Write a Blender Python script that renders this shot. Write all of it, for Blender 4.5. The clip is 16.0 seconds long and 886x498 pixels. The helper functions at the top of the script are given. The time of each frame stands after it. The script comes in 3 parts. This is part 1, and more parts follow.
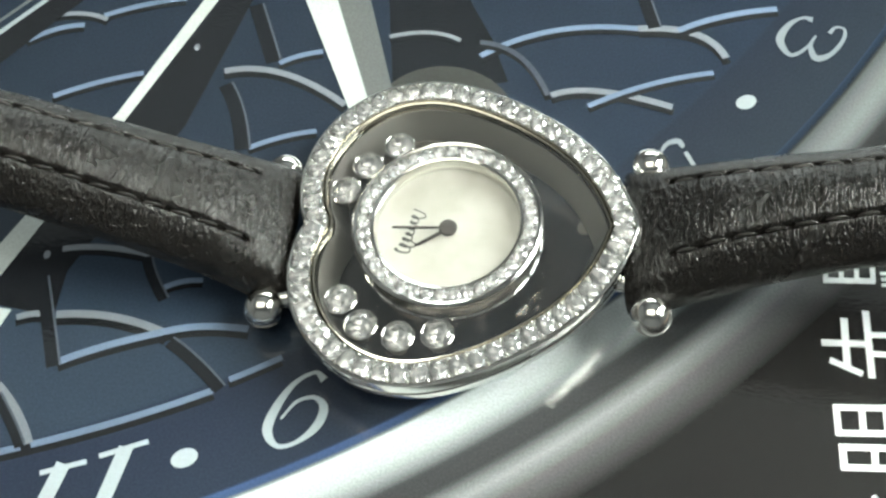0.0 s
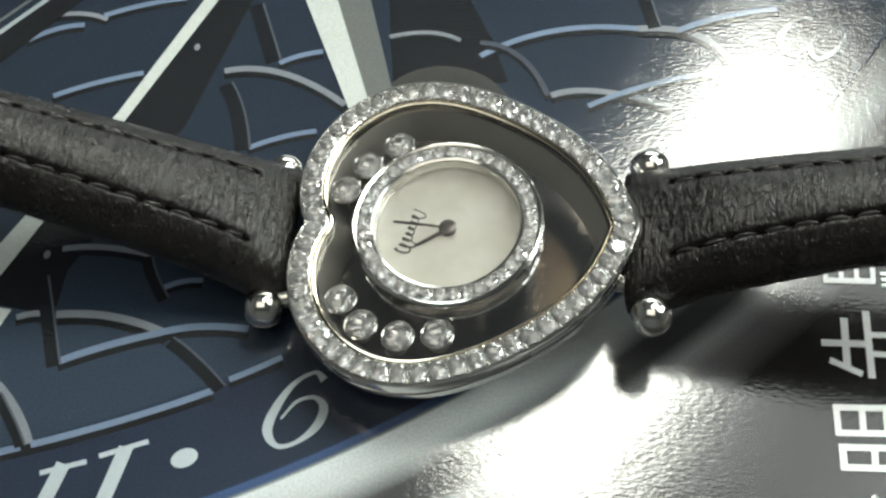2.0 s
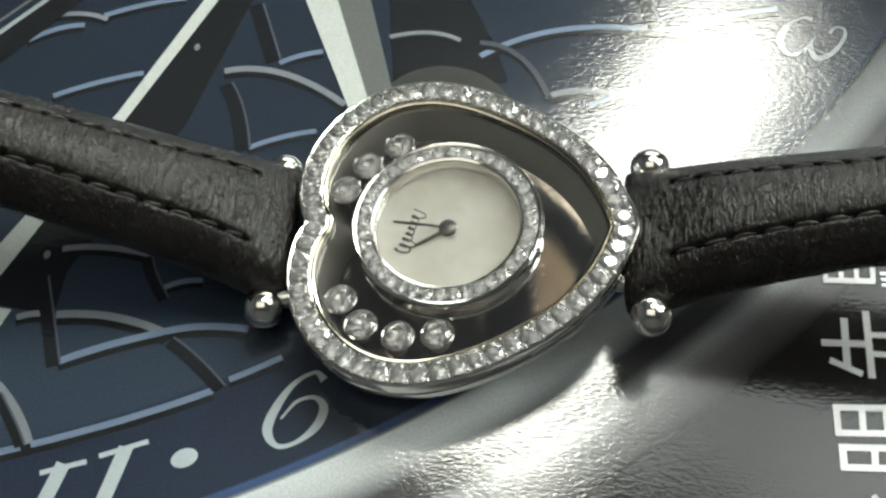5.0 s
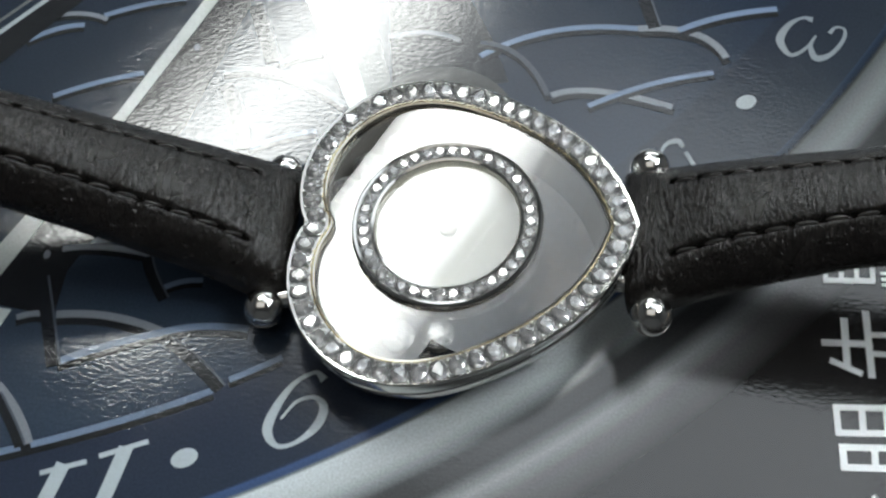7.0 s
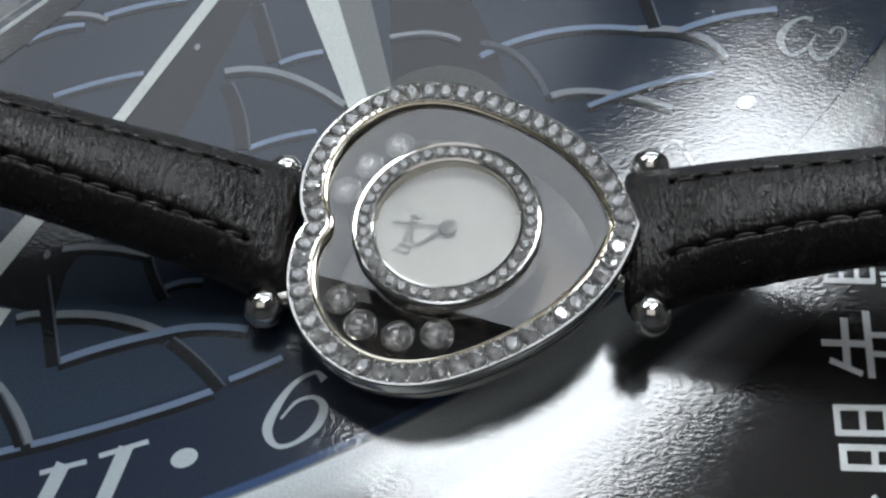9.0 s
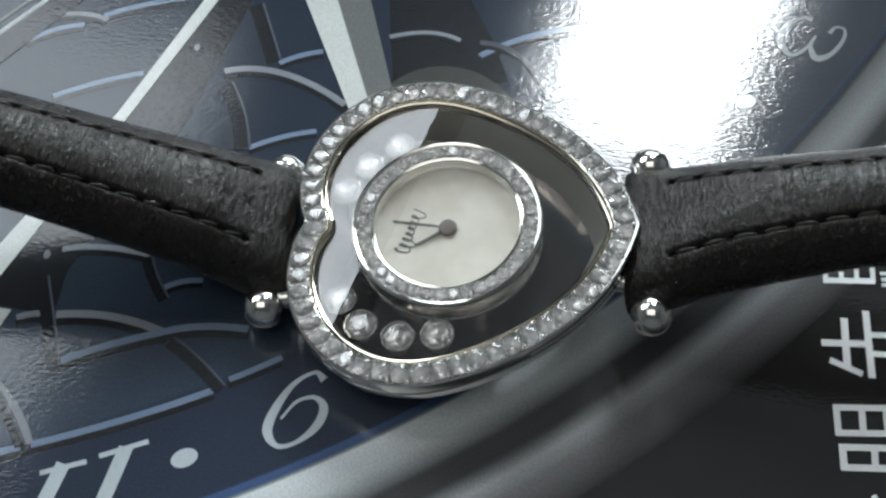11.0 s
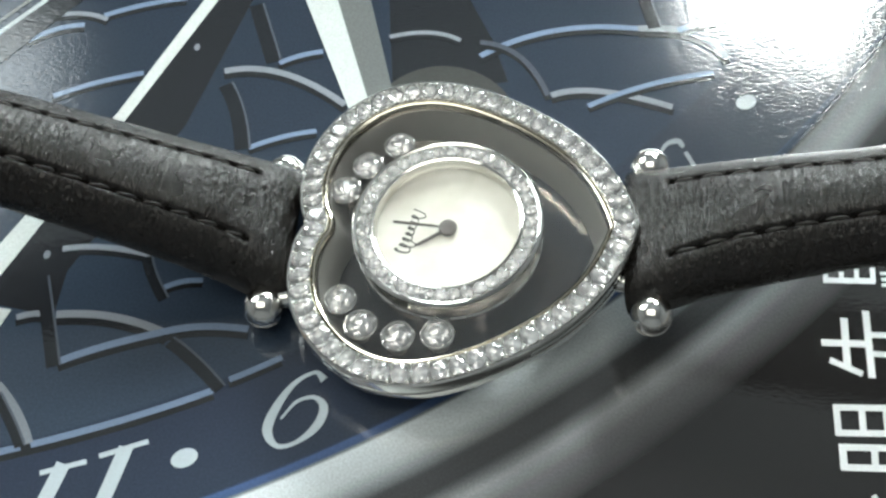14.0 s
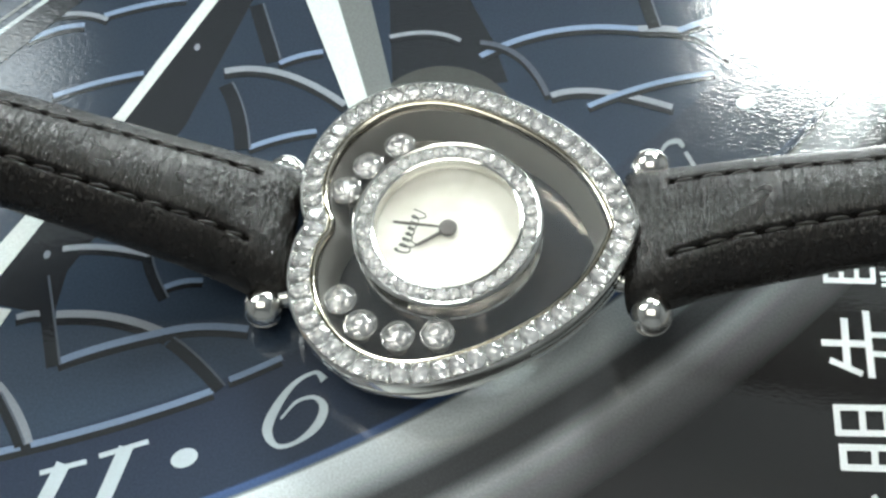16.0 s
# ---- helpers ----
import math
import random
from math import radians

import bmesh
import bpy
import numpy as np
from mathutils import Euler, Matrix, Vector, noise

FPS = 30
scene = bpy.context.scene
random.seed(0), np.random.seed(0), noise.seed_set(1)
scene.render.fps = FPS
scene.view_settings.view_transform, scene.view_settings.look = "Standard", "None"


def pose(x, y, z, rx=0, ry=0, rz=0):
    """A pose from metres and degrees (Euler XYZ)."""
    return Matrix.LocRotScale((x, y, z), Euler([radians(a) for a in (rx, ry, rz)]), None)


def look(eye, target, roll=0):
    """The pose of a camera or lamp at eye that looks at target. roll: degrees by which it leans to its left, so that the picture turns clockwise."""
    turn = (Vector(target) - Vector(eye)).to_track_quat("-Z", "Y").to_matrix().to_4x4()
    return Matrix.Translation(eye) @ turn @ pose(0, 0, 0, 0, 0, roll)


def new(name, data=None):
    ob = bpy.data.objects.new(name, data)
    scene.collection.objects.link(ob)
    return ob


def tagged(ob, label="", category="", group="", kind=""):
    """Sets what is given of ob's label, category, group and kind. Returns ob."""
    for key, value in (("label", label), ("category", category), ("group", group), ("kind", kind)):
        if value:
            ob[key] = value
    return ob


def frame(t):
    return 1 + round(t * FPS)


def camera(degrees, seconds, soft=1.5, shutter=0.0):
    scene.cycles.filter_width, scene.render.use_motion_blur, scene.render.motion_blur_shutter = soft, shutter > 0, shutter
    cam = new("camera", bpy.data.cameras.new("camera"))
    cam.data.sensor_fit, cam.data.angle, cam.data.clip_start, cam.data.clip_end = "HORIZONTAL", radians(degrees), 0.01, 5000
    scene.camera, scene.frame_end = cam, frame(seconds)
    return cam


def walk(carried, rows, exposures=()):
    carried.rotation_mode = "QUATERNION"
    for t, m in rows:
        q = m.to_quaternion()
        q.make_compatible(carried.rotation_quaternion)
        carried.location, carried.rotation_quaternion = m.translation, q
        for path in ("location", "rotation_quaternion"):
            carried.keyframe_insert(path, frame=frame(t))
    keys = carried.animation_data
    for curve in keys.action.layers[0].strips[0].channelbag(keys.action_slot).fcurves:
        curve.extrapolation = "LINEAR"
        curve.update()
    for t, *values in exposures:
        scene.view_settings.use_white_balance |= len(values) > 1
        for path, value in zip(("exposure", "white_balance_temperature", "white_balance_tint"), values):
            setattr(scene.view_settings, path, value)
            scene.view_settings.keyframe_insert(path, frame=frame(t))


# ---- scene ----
cam = camera(40, 16.0, soft=2.5)
EYE, AIM = (0.00711, -0.05198, 0.09216), (0.00349, -0.00199, 0.00563)
walk(cam, [(0, look(EYE, AIM, -0.34)), (16, look(EYE, AIM, -0.34))],
     exposures=[(0, 0.58, 6800, 0), (1, 0.32, 6900, 1), (1.5, -0.15, 6900, 2), (3, -0.45, 7050, 4), (4.2, -0.48, 7050, 3), (6.3, -0.65, 6650, 3), (7, -1.25, 6450, 8), (7.5, -1.47, 6450, 9), (8, -1.62, 6450, 10),
                (9.2, -1.48, 6350, 11), (11.3, -0.15, 6350, 7), (12.5, 0.22, 6400, 5), (13.2, 0.72, 6500, 4), (14.5, 0.9, 6550, 3), (16, 0.95, 6550, 3)])

# ---- world and light ----
world = bpy.data.worlds.new("room_air")
scene.world = world
world.use_nodes = True
world.node_tree.nodes["Background"].inputs[0].default_value = (0.80, 0.86, 0.95, 1)
world.node_tree.nodes["Background"].inputs[1].default_value = 0.033
GLOW = 43.0          # the hand-held panels' brightness
# unseen overhead fill, added for the room's general brightness
ceiling_fill = new("ceiling_fill", bpy.data.lights.new("ceiling_fill", "AREA"))
ceiling_fill.data.shape, ceiling_fill.data.size, ceiling_fill.data.size_y = "RECTANGLE", 1.3, 0.9
ceiling_fill.data.energy, ceiling_fill.data.color = 6.5, (1.0, 0.96, 0.9)
ceiling_fill.matrix_world = pose(-0.3, -0.3, 1.66)

window_fill = new("window_fill", bpy.data.lights.new("window_fill", "AREA"))     # cool fill added in the unseen window's opening
window_fill.data.shape, window_fill.data.size, window_fill.data.size_y = "RECTANGLE", 1.4, 0.5
window_fill.data.energy, window_fill.data.color = 16, (0.9, 0.96, 1.0)
window_fill.matrix_world = pose(0.2, 1.61, 0.68, -90, 0, 0)

MM = 0.001
TOP, TILT = 6.3, 6.2     # mm: height of the bezel's top over the cover; degrees of lean


# ---- materials ----
def material(name, colour, rough=0.5, metal=0.0, **more):
    m = bpy.data.materials.new(name)
    m.use_nodes = True
    b = m.node_tree.nodes["Principled BSDF"]
    b.inputs["Base Color"].default_value = (*colour, 1)
    b.inputs["Roughness"].default_value = rough
    b.inputs["Metallic"].default_value = metal
    for key, value in more.items():
        b.inputs[key.replace("_", " ")].default_value = value
    return m


def node(m, kind, **values):
    n = m.node_tree.nodes.new(kind)
    for key, value in values.items():
        n.inputs[key].default_value = value
    return n


def link(m, a, out, b, inp):
    m.node_tree.links.new(a.outputs[out], b.inputs[inp])


def shader(m):
    return m.node_tree.nodes["Principled BSDF"]


def coords(m, stretch=(1, 1, 1)):
    """Object coordinates in millimetres."""
    tc, mp = m.node_tree.nodes.new("ShaderNodeTexCoord"), m.node_tree.nodes.new("ShaderNodeMapping")
    mp.inputs["Scale"].default_value = [1000 * s for s in stretch]
    link(m, tc, "Object", mp, "Vector")
    return mp


def bumped(m, height, strength, distance):
    bump = node(m, "ShaderNodeBump", Strength=strength, Distance=distance)
    link(m, *height, bump, "Height")
    link(m, bump, "Normal", shader(m), "Normal")
    return bump


def ramp(m, stops, mode="LINEAR"):
    r = m.node_tree.nodes.new("ShaderNodeValToRGB")
    r.color_ramp.interpolation = mode
    while len(r.color_ramp.elements) < len(stops):
        r.color_ramp.elements.new(0.5)
    for el, (at, c) in zip(r.color_ramp.elements, stops):
        el.position, el.color = at, (*c, 1)
    return r


def gloss_relief(m):
    """A clear laminate over the print: fine tooth, streaky waves, and a mirror-like gloss."""
    grain = node(m, "ShaderNodeTexNoise", Scale=2.9, Detail=3.0, Roughness=0.5)
    link(m, coords(m, (0.6, 1.15, 1)), "Vector", grain, "Vector")
    wave = node(m, "ShaderNodeTexNoise", Scale=0.3, Detail=2.0)
    link(m, coords(m), "Vector", wave, "Vector")
    add = node(m, "ShaderNodeMath")
    add.operation = "MULTIPLY_ADD"
    add.inputs[1].default_value = 0.8
    link(m, wave, "Fac", add, 0)
    link(m, grain, "Fac", add, 2)
    bump = bumped(m, (add, "Value"), 0.3, 0.00006)
    link(m, bump, "Normal", shader(m), "Coat Normal")
    shader(m).inputs["Roughness"].default_value = 0.34
    shader(m).inputs["Specular IOR Level"].default_value = 0.04
    shader(m).inputs["Coat Weight"].default_value = 1.0
    shader(m).inputs["Coat Roughness"].default_value = 0.075
    shader(m).inputs["Coat IOR"].default_value = 1.65


def ink(name, colour, spread=0.15):
    m = material(name, colour, 0.06)
    n = node(m, "ShaderNodeTexNoise", Scale=6.0, Detail=3.0)
    link(m, coords(m), "Vector", n, "Vector")
    r = ramp(m, [(0.25, [c * (1 - spread) for c in colour]), (0.75, [min(1, c * (1 + spread)) for c in colour])])
    link(m, n, "Fac", r, "Fac")
    link(m, r, "Color", shader(m), "Base Color")
    gloss_relief(m)
    return m


def cover_print():
    """The cover's printed field: a slate-blue dial, its dark chapter ring, a silver flange, and black."""
    m = material("cover_print", (0.03, 0.04, 0.07), 0.06)
    mp = coords(m)
    away = node(m, "ShaderNodeVectorMath")
    away.operation = "DISTANCE"
    away.inputs[1].default_value = (RING[0], RING[1], 0)
    flat = node(m, "ShaderNodeVectorMath")
    flat.operation = "MULTIPLY"
    flat.inputs[1].default_value = (1, 1, 0)
    link(m, mp, "Vector", flat, 0)
    link(m, flat, "Vector", away, 0)
    span = node(m, "ShaderNodeMapRange")
    for i, v in enumerate((100.0, 160.0)):
        span.inputs[1 + i].default_value = v
    link(m, away, "Value", span, "Value")

    def at(r):
        return (r - 100) / 60
    r = ramp(m, [(at(100), (0.037, 0.053, 0.077)), (at(128.1), (0.033, 0.050, 0.078)), (at(128.5), (0.022, 0.031, 0.056)),
                 (at(137.4), (0.026, 0.037, 0.061)), (at(137.5), (0.055, 0.10, 0.22)), (at(138.05), (0.05, 0.085, 0.18)), (at(138.15), (0.02, 0.024, 0.03)),
                 (at(138.35), (0.68, 0.74, 0.77)), (at(140.6), (0.52, 0.57, 0.59)), (at(142.7), (0.055, 0.057, 0.06)),
                 (at(144.4), (0.05, 0.052, 0.054)), (at(145.9), (0.31, 0.325, 0.335)), (at(147.4), (0.13, 0.13, 0.135)),
                 (at(150.5), (0.016, 0.015, 0.015))])
    link(m, span, "Result", r, "Fac")
    dull = ramp(m, [(at(128.1), (0.56, 0.57, 0.60)), (at(128.5), (0.78, 0.76, 0.66)), (at(137.4), (0.8, 0.78, 0.66)), (at(137.5), (0.3, 0.28, 0.22)), (at(138.4), (0.12, 0.12, 0.12)), (at(142.6), (0.5, 0.5, 0.5)), (at(145.9), (0.25, 0.25, 0.25)), (at(150), (0.9, 0.9, 0.9))])
    link(m, span, "Result", dull, "Fac")
    split = m.node_tree.nodes.new("ShaderNodeSeparateXYZ")
    link(m, mp, "Vector", split, "Vector")
    round_it = node(m, "ShaderNodeMapRange")
    round_it.inputs[1].default_value, round_it.inputs[2].default_value = -16, 12
    link(m, split, "Y", round_it, "Value")
    shade = m.node_tree.nodes.new("ShaderNodeMix")
    shade.data_type, shade.blend_type = "RGBA", "MULTIPLY"
    link(m, round_it, "Result", shade, 0)
    link(m, r, "Color", shade, 6)
    link(m, dull, "Color", shade, 7)
    fleck = node(m, "ShaderNodeTexNoise", Scale=5.0, Detail=4.0)
    link(m, mp, "Vector", fleck, "Vector")
    vary = ramp(m, [(0.3, (0.82, 0.82, 0.82)), (0.7, (1.12, 1.12, 1.12))])
    link(m, fleck, "Fac", vary, "Fac")
    mix = m.node_tree.nodes.new("ShaderNodeMix")
    mix.data_type, mix.blend_type = "RGBA", "MULTIPLY"
    mix.inputs[0].default_value = 1.0
    link(m, shade, 2, mix, 6)
    link(m, vary, "Color", mix, 7)
    link(m, mix, 2, shader(m), "Base Color")
    gloss_relief(m)
    return m


RING = (-71.6, 102.3)        # mm: the centre of the printed dial
cover = cover_print()
grey_ink = ink("grey_ink", (0.20, 0.22, 0.25))
blue_ink = ink("blue_ink", (0.16, 0.215, 0.31))
slate_ink = ink("slate_ink", (0.06, 0.07, 0.09))
shade_ink = ink("shade_ink", (0.014, 0.0155, 0.019))
dusk_ink = ink("dusk_ink", (0.013, 0.015, 0.019))
silver_ink = ink("silver_ink", (0.52, 0.56, 0.55))
dull_ink = ink("dull_ink", (0.13, 0.14, 0.14))
edge_ink = ink("edge_ink", (0.075, 0.088, 0.11))
hub_ink = ink("hub_ink", (0.05, 0.052, 0.05))
white_ink = ink("white_ink", (0.80, 0.83, 0.84), 0.04)
pale_ink = ink("pale_ink", (0.47, 0.54, 0.58), 0.06)
soft_ink = ink("soft_ink", (0.33, 0.37, 0.39), 0.06)
faint_ink = ink("faint_ink", (0.22, 0.25, 0.27), 0.06)

steel = material("polished_white_gold", (0.78, 0.77, 0.74), 0.09, 1.0)
scuff = node(steel, "ShaderNodeTexNoise", Scale=1.4, Detail=5.0)
link(steel, coords(steel), "Vector", scuff, "Vector")
scuff_ramp = ramp(steel, [(0.35, (0.06,) * 3), (0.75, (0.2,) * 3)])
link(steel, scuff, "Fac", scuff_ramp, "Fac")
link(steel, scuff_ramp, "Color", shader(steel), "Roughness")
warm_steel = material("inner_rim_gold", (0.74, 0.70, 0.60), 0.14, 1.0)
bed_metal = material("setting_bed", (0.92, 0.92, 0.91), 0.45, 1.0)
wall_sheen = material("inner_wall_sheen_grey", (0.13, 0.125, 0.115), 0.3)
hand_metal = material("hand_metal", (0.10, 0.09, 0.085), 0.28, 0.8)
diamond_glass = material("diamond", (1, 1, 1), 0.0, 0.0, Transmission_Weight=0.89, IOR=2.25)
clear_diamond = material("clear_diamond", (1, 1, 1), 0.0, 0.0, Transmission_Weight=0.95, IOR=2.1)
shade_tint_glass = material("shade_tint_glass", (0.62, 0.53, 0.44), 0.0, 0.0, Transmission_Weight=1.0, IOR=1.5)
sapphire = material("sapphire_glass", (1, 1, 1), 0.0, 0.0, Transmission_Weight=1.0, IOR=1.68)

pearl = material("pearl_dial", (0.78, 0.77, 0.70), 0.12, IOR=1.65)
sheen = node(pearl, "ShaderNodeTexNoise", Scale=0.35, Detail=3.0)
link(pearl, coords(pearl), "Vector", sheen, "Vector")
sheen_ramp = ramp(pearl, [(0.3, (0.47, 0.46, 0.405)), (0.7, (0.55, 0.55, 0.505))])
link(pearl, sheen, "Fac", sheen_ramp, "Fac")
link(pearl, sheen_ramp, "Color", shader(pearl), "Base Color")


def leather_material():
    """Black calf: wavy creases across the strap, fine pores between them, worn sheen."""
    m = material("black_leather", (0.012, 0.011, 0.010), 0.3, Specular_IOR_Level=0.46)
    crease = node(m, "ShaderNodeTexNoise", Scale=1.0, Detail=2.0, Roughness=0.5, Distortion=0.7)
    link(m, coords(m, (2.7, 0.7, 1.0)), "Vector", crease, "Vector")
    ridge = ramp(m, [(0.36, (0.75,) * 3), (0.46, (0.2,) * 3), (0.5, (0.0,) * 3), (0.55, (0.35,) * 3), (0.66, (1.0,) * 3)], "B_SPLINE")
    link(m, crease, "Fac", ridge, "Fac")
    pores = node(m, "ShaderNodeTexNoise", Scale=1.0, Detail=3.0, Roughness=0.6)
    link(m, coords(m, (4.2, 2.4, 3.0)), "Vector", pores, "Vector")
    add = node(m, "ShaderNodeMath")
    add.operation = "MULTIPLY_ADD"
    add.inputs[1].default_value = 1.0
    link(m, pores, "Fac", add, 0)
    link(m, ridge, "Color", add, 2)
    bumped(m, (add, "Value"), 1.0, 0.00009)
    wear = node(m, "ShaderNodeTexNoise", Scale=0.3, Detail=3.0)
    link(m, coords(m), "Vector", wear, "Vector")
    r = ramp(m, [(0.3, (0.004, 0.0034, 0.003)), (0.7, (0.011, 0.009, 0.0078))])
    link(m, crease, "Fac", r, "Fac")
    link(m, r, "Color", shader(m), "Base Color")
    rr = ramp(m, [(0.35, (0.18,) * 3), (0.65, (0.28,) * 3)])
    link(m, wear, "Fac", rr, "Fac")
    link(m, rr, "Color", shader(m), "Roughness")
    return m


leather = leather_material()
thread = material("black_thread", (0.03, 0.028, 0.026), 0.4)
script_ink = material("script_ink", (0.03, 0.03, 0.03), 0.5)
def glow_material(name, stops, power=GLOW, tone=(0.98, 1.0, 0.975), tail=None):
    """A diffuser whose brightness falls off along its width."""
    m = material(name, (0.85, 0.85, 0.85), 0.5)
    split = m.node_tree.nodes.new("ShaderNodeSeparateXYZ")
    link(m, coords(m), "Vector", split, "Vector")
    span = node(m, "ShaderNodeMapRange")
    span.inputs[1].default_value, span.inputs[2].default_value = -40, 240
    link(m, split, "X", span, "Value")
    r = ramp(m, [(a, (v, v, v)) for a, v in stops])
    link(m, span, "Result", r, "Fac")
    times = node(m, "ShaderNodeMath")
    times.operation = "MULTIPLY"
    times.inputs[1].default_value = power
    link(m, r, "Color", times, 0)
    link(m, times, "Value", shader(m), "Emission Strength")
    shader(m).inputs["Emission Color"].default_value = (*tone, 1)
    if tail:
        tint = ramp(m, [(0.2, tone), (0.3, tail)])
        link(m, span, "Result", tint, "Fac")
        link(m, tint, "Color", shader(m), "Emission Color")
    return m


glow = glow_material("lit_diffuser", [(0, 1), (1, 1)], 48.0, (0.93, 0.98, 1.0))
long_glow = glow_material("lit_long_diffuser", [(0, 0.15), (0.04, 1), (0.165, 1), (0.245, 0.11), (0.36, 0.055), (0.55, 0.095), (0.85, 0.09)], tail=(0.90, 0.98, 1.05))
black_plastic = material("black_plastic", (0.02, 0.02, 0.02), 0.4)
wall_paint = material("wall_paint", (0.42, 0.43, 0.44), 0.8)
desk_wood = material("desk_wood", (0.16, 0.10, 0.06), 0.4)
grainy = node(desk_wood, "ShaderNodeTexNoise", Scale=0.05, Detail=6.0)
link(desk_wood, coords(desk_wood, (1, 0.08, 1)), "Vector", grainy, "Vector")
grain_ramp = ramp(desk_wood, [(0.3, (0.10, 0.06, 0.035)), (0.7, (0.20, 0.13, 0.08))])
link(desk_wood, grainy, "Fac", grain_ramp, "Fac")
link(desk_wood, grain_ramp, "Color", shader(desk_wood), "Base Color")
paper = material("paper_edge", (0.7, 0.69, 0.66), 0.8)


# ---- mesh helpers ----
def part(name, bm, mat, parent=None, label="", smooth=False):
    """Links a bmesh, built in millimetres, as one mesh object."""
    bmesh.ops.recalc_face_normals(bm, faces=bm.faces[:])
    me = bpy.data.meshes.new(name)
    bm.to_mesh(me)
    bm.free()
    return shared(name, me, mat, parent, label, smooth)


def shared(name, me, mat, parent=None, label="", smooth=False):
    if me.name not in SCALED:
        me.transform(Matrix.Diagonal((MM, MM, MM, 1)))
        me.materials.append(mat)
        if smooth:
            me.shade_smooth()
            me.set_sharp_from_angle(angle=radians(38))
        SCALED.add(me.name)
    ob = new(name, me)
    ob.parent = parent
    if label:
        tagged(ob, label)
    return ob


SCALED = set()


def box(bm, x0, x1, y0, y1, z0, z1, bevel=0.0):
    made = bmesh.ops.create_cube(bm, size=1, matrix=Matrix.Translation(((x0 + x1) / 2, (y0 + y1) / 2, (z0 + z1) / 2))
                                 @ Matrix.Diagonal((x1 - x0, y1 - y0, z1 - z0, 1)))
    if bevel:
        edges = {e for v in made["verts"] for e in v.link_edges}
        bmesh.ops.bevel(bm, geom=list(edges), offset=bevel, segments=3, affect="EDGES", profile=0.5)
    return bm


def rings(bm, loops, close_start=False, close_end=False, around=True):
    """Skins loops of equal length; around joins the last loop to the first where it says so."""
    rows = [[bm.verts.new(p) for p in loop] for loop in loops]
    n = len(rows[0])
    for a, b in zip(rows, rows[1:]):
        for i in range(n):
            bm.faces.new((a[i], a[(i + 1) % n], b[(i + 1) % n], b[i]))
    if close_start:
        bm.faces.new(rows[0][::-1])
    if close_end:
        bm.faces.new(rows[-1])
    return bm


def rod(bm, a, b, r, sides=16):
    a, b = Vector(a), Vector(b)
    turn = (b - a).to_track_quat("Z", "Y").to_matrix().to_4x4()
    bmesh.ops.create_cone(bm, cap_ends=True, segments=sides, radius1=r, radius2=r, depth=(b - a).length,
                          matrix=Matrix.Translation((a + b) / 2) @ turn)
    return bm


def lathe(profile, n=96, centre=(0, 0)):
    bm = bmesh.new()
    rings(bm, [[(centre[0] + r * math.cos(2 * math.pi * i / n), centre[1] + r * math.sin(2 * math.pi * i / n), z)
                for i in range(n)] for r, z in profile])
    return bm


# ---- the heart's outline ----
def heart_radius(a):
    a = np.abs((np.asarray(a) + np.pi) % (2 * np.pi) - np.pi)
    return (14.0 + 3.54 * np.cos(a) - 0.43 * np.cos(2 * a) + 0.71 * np.cos(3 * a) + 0.21 * np.cos(4 * a) + 0.06 * np.cos(5 * a)
            - 0.04 * np.cos(6 * a) - 1.1 * np.exp(-(np.pi - a) / 0.22) + 1.4 * np.exp(-a / 0.3))


N = 288
ANGLES = np.linspace(-np.pi, np.pi, N, endpoint=False)
FINE = np.linspace(-np.pi, np.pi, 1440, endpoint=False)
OUTLINE = np.stack([heart_radius(FINE) * np.cos(FINE), heart_radius(FINE) * np.sin(FINE)], 1)


def heart(inset, angles=ANGLES):
    """The outline moved inwards by so many millimetres."""
    hi = heart_radius(angles)
    if abs(inset) < 1e-6:
        return np.stack([hi * np.cos(angles), hi * np.sin(angles)], 1)
    lo, hi = hi * 0.3, hi * 1.0
    for _ in range(22):
        mid = (lo + hi) / 2
        p = np.stack([mid * np.cos(angles), mid * np.sin(angles)], 1)
        d = np.sqrt(((p[:, None, :] - OUTLINE[None]) ** 2).sum(2).min(1))
        lo, hi = np.where(d > inset, mid, lo), np.where(d > inset, hi, mid)
    return np.stack([lo * np.cos(angles), lo * np.sin(angles)], 1)


def heart_loft(profile, close_start=False, close_end=False):
    cache = {i: heart(i) for i in {i for i, z in profile}}
    bm = bmesh.new()
    return rings(bm, [[(x, y, z) for x, y in cache[i]] for i, z in profile], close_start, close_end)


# ---- the setting: desk, room, magazine ----
def room():
    for name, size in (("floor", (-1600, 1600, -1600, 1600, -780, -760)), ("ceiling", (-1600, 1600, -1600, 1600, 1700, 1720)),
                       ("wall_north", (-1600, -520, 1600, 1700, -760, 1700)), ("wall_north", (920, 1600, 1600, 1700, -760, 1700)),
                       ("wall_north", (-520, 920, 1600, 1700, -760, 410)), ("wall_north", (-520, 920, 1600, 1700, 950, 1700)), ("wall_south", (-1600, 1600, -1620, -1600, -760, 1700)),
                       ("wall_east", (1600, 1620, -1600, 1600, -760, 1700)), ("wall_west", (-1620, -1600, -1600, 1600, -760, 1700))):
        tagged(part(name, box(bmesh.new(), *size), wall_paint), "plain matt painted surface of the room", "room", kind="structure")


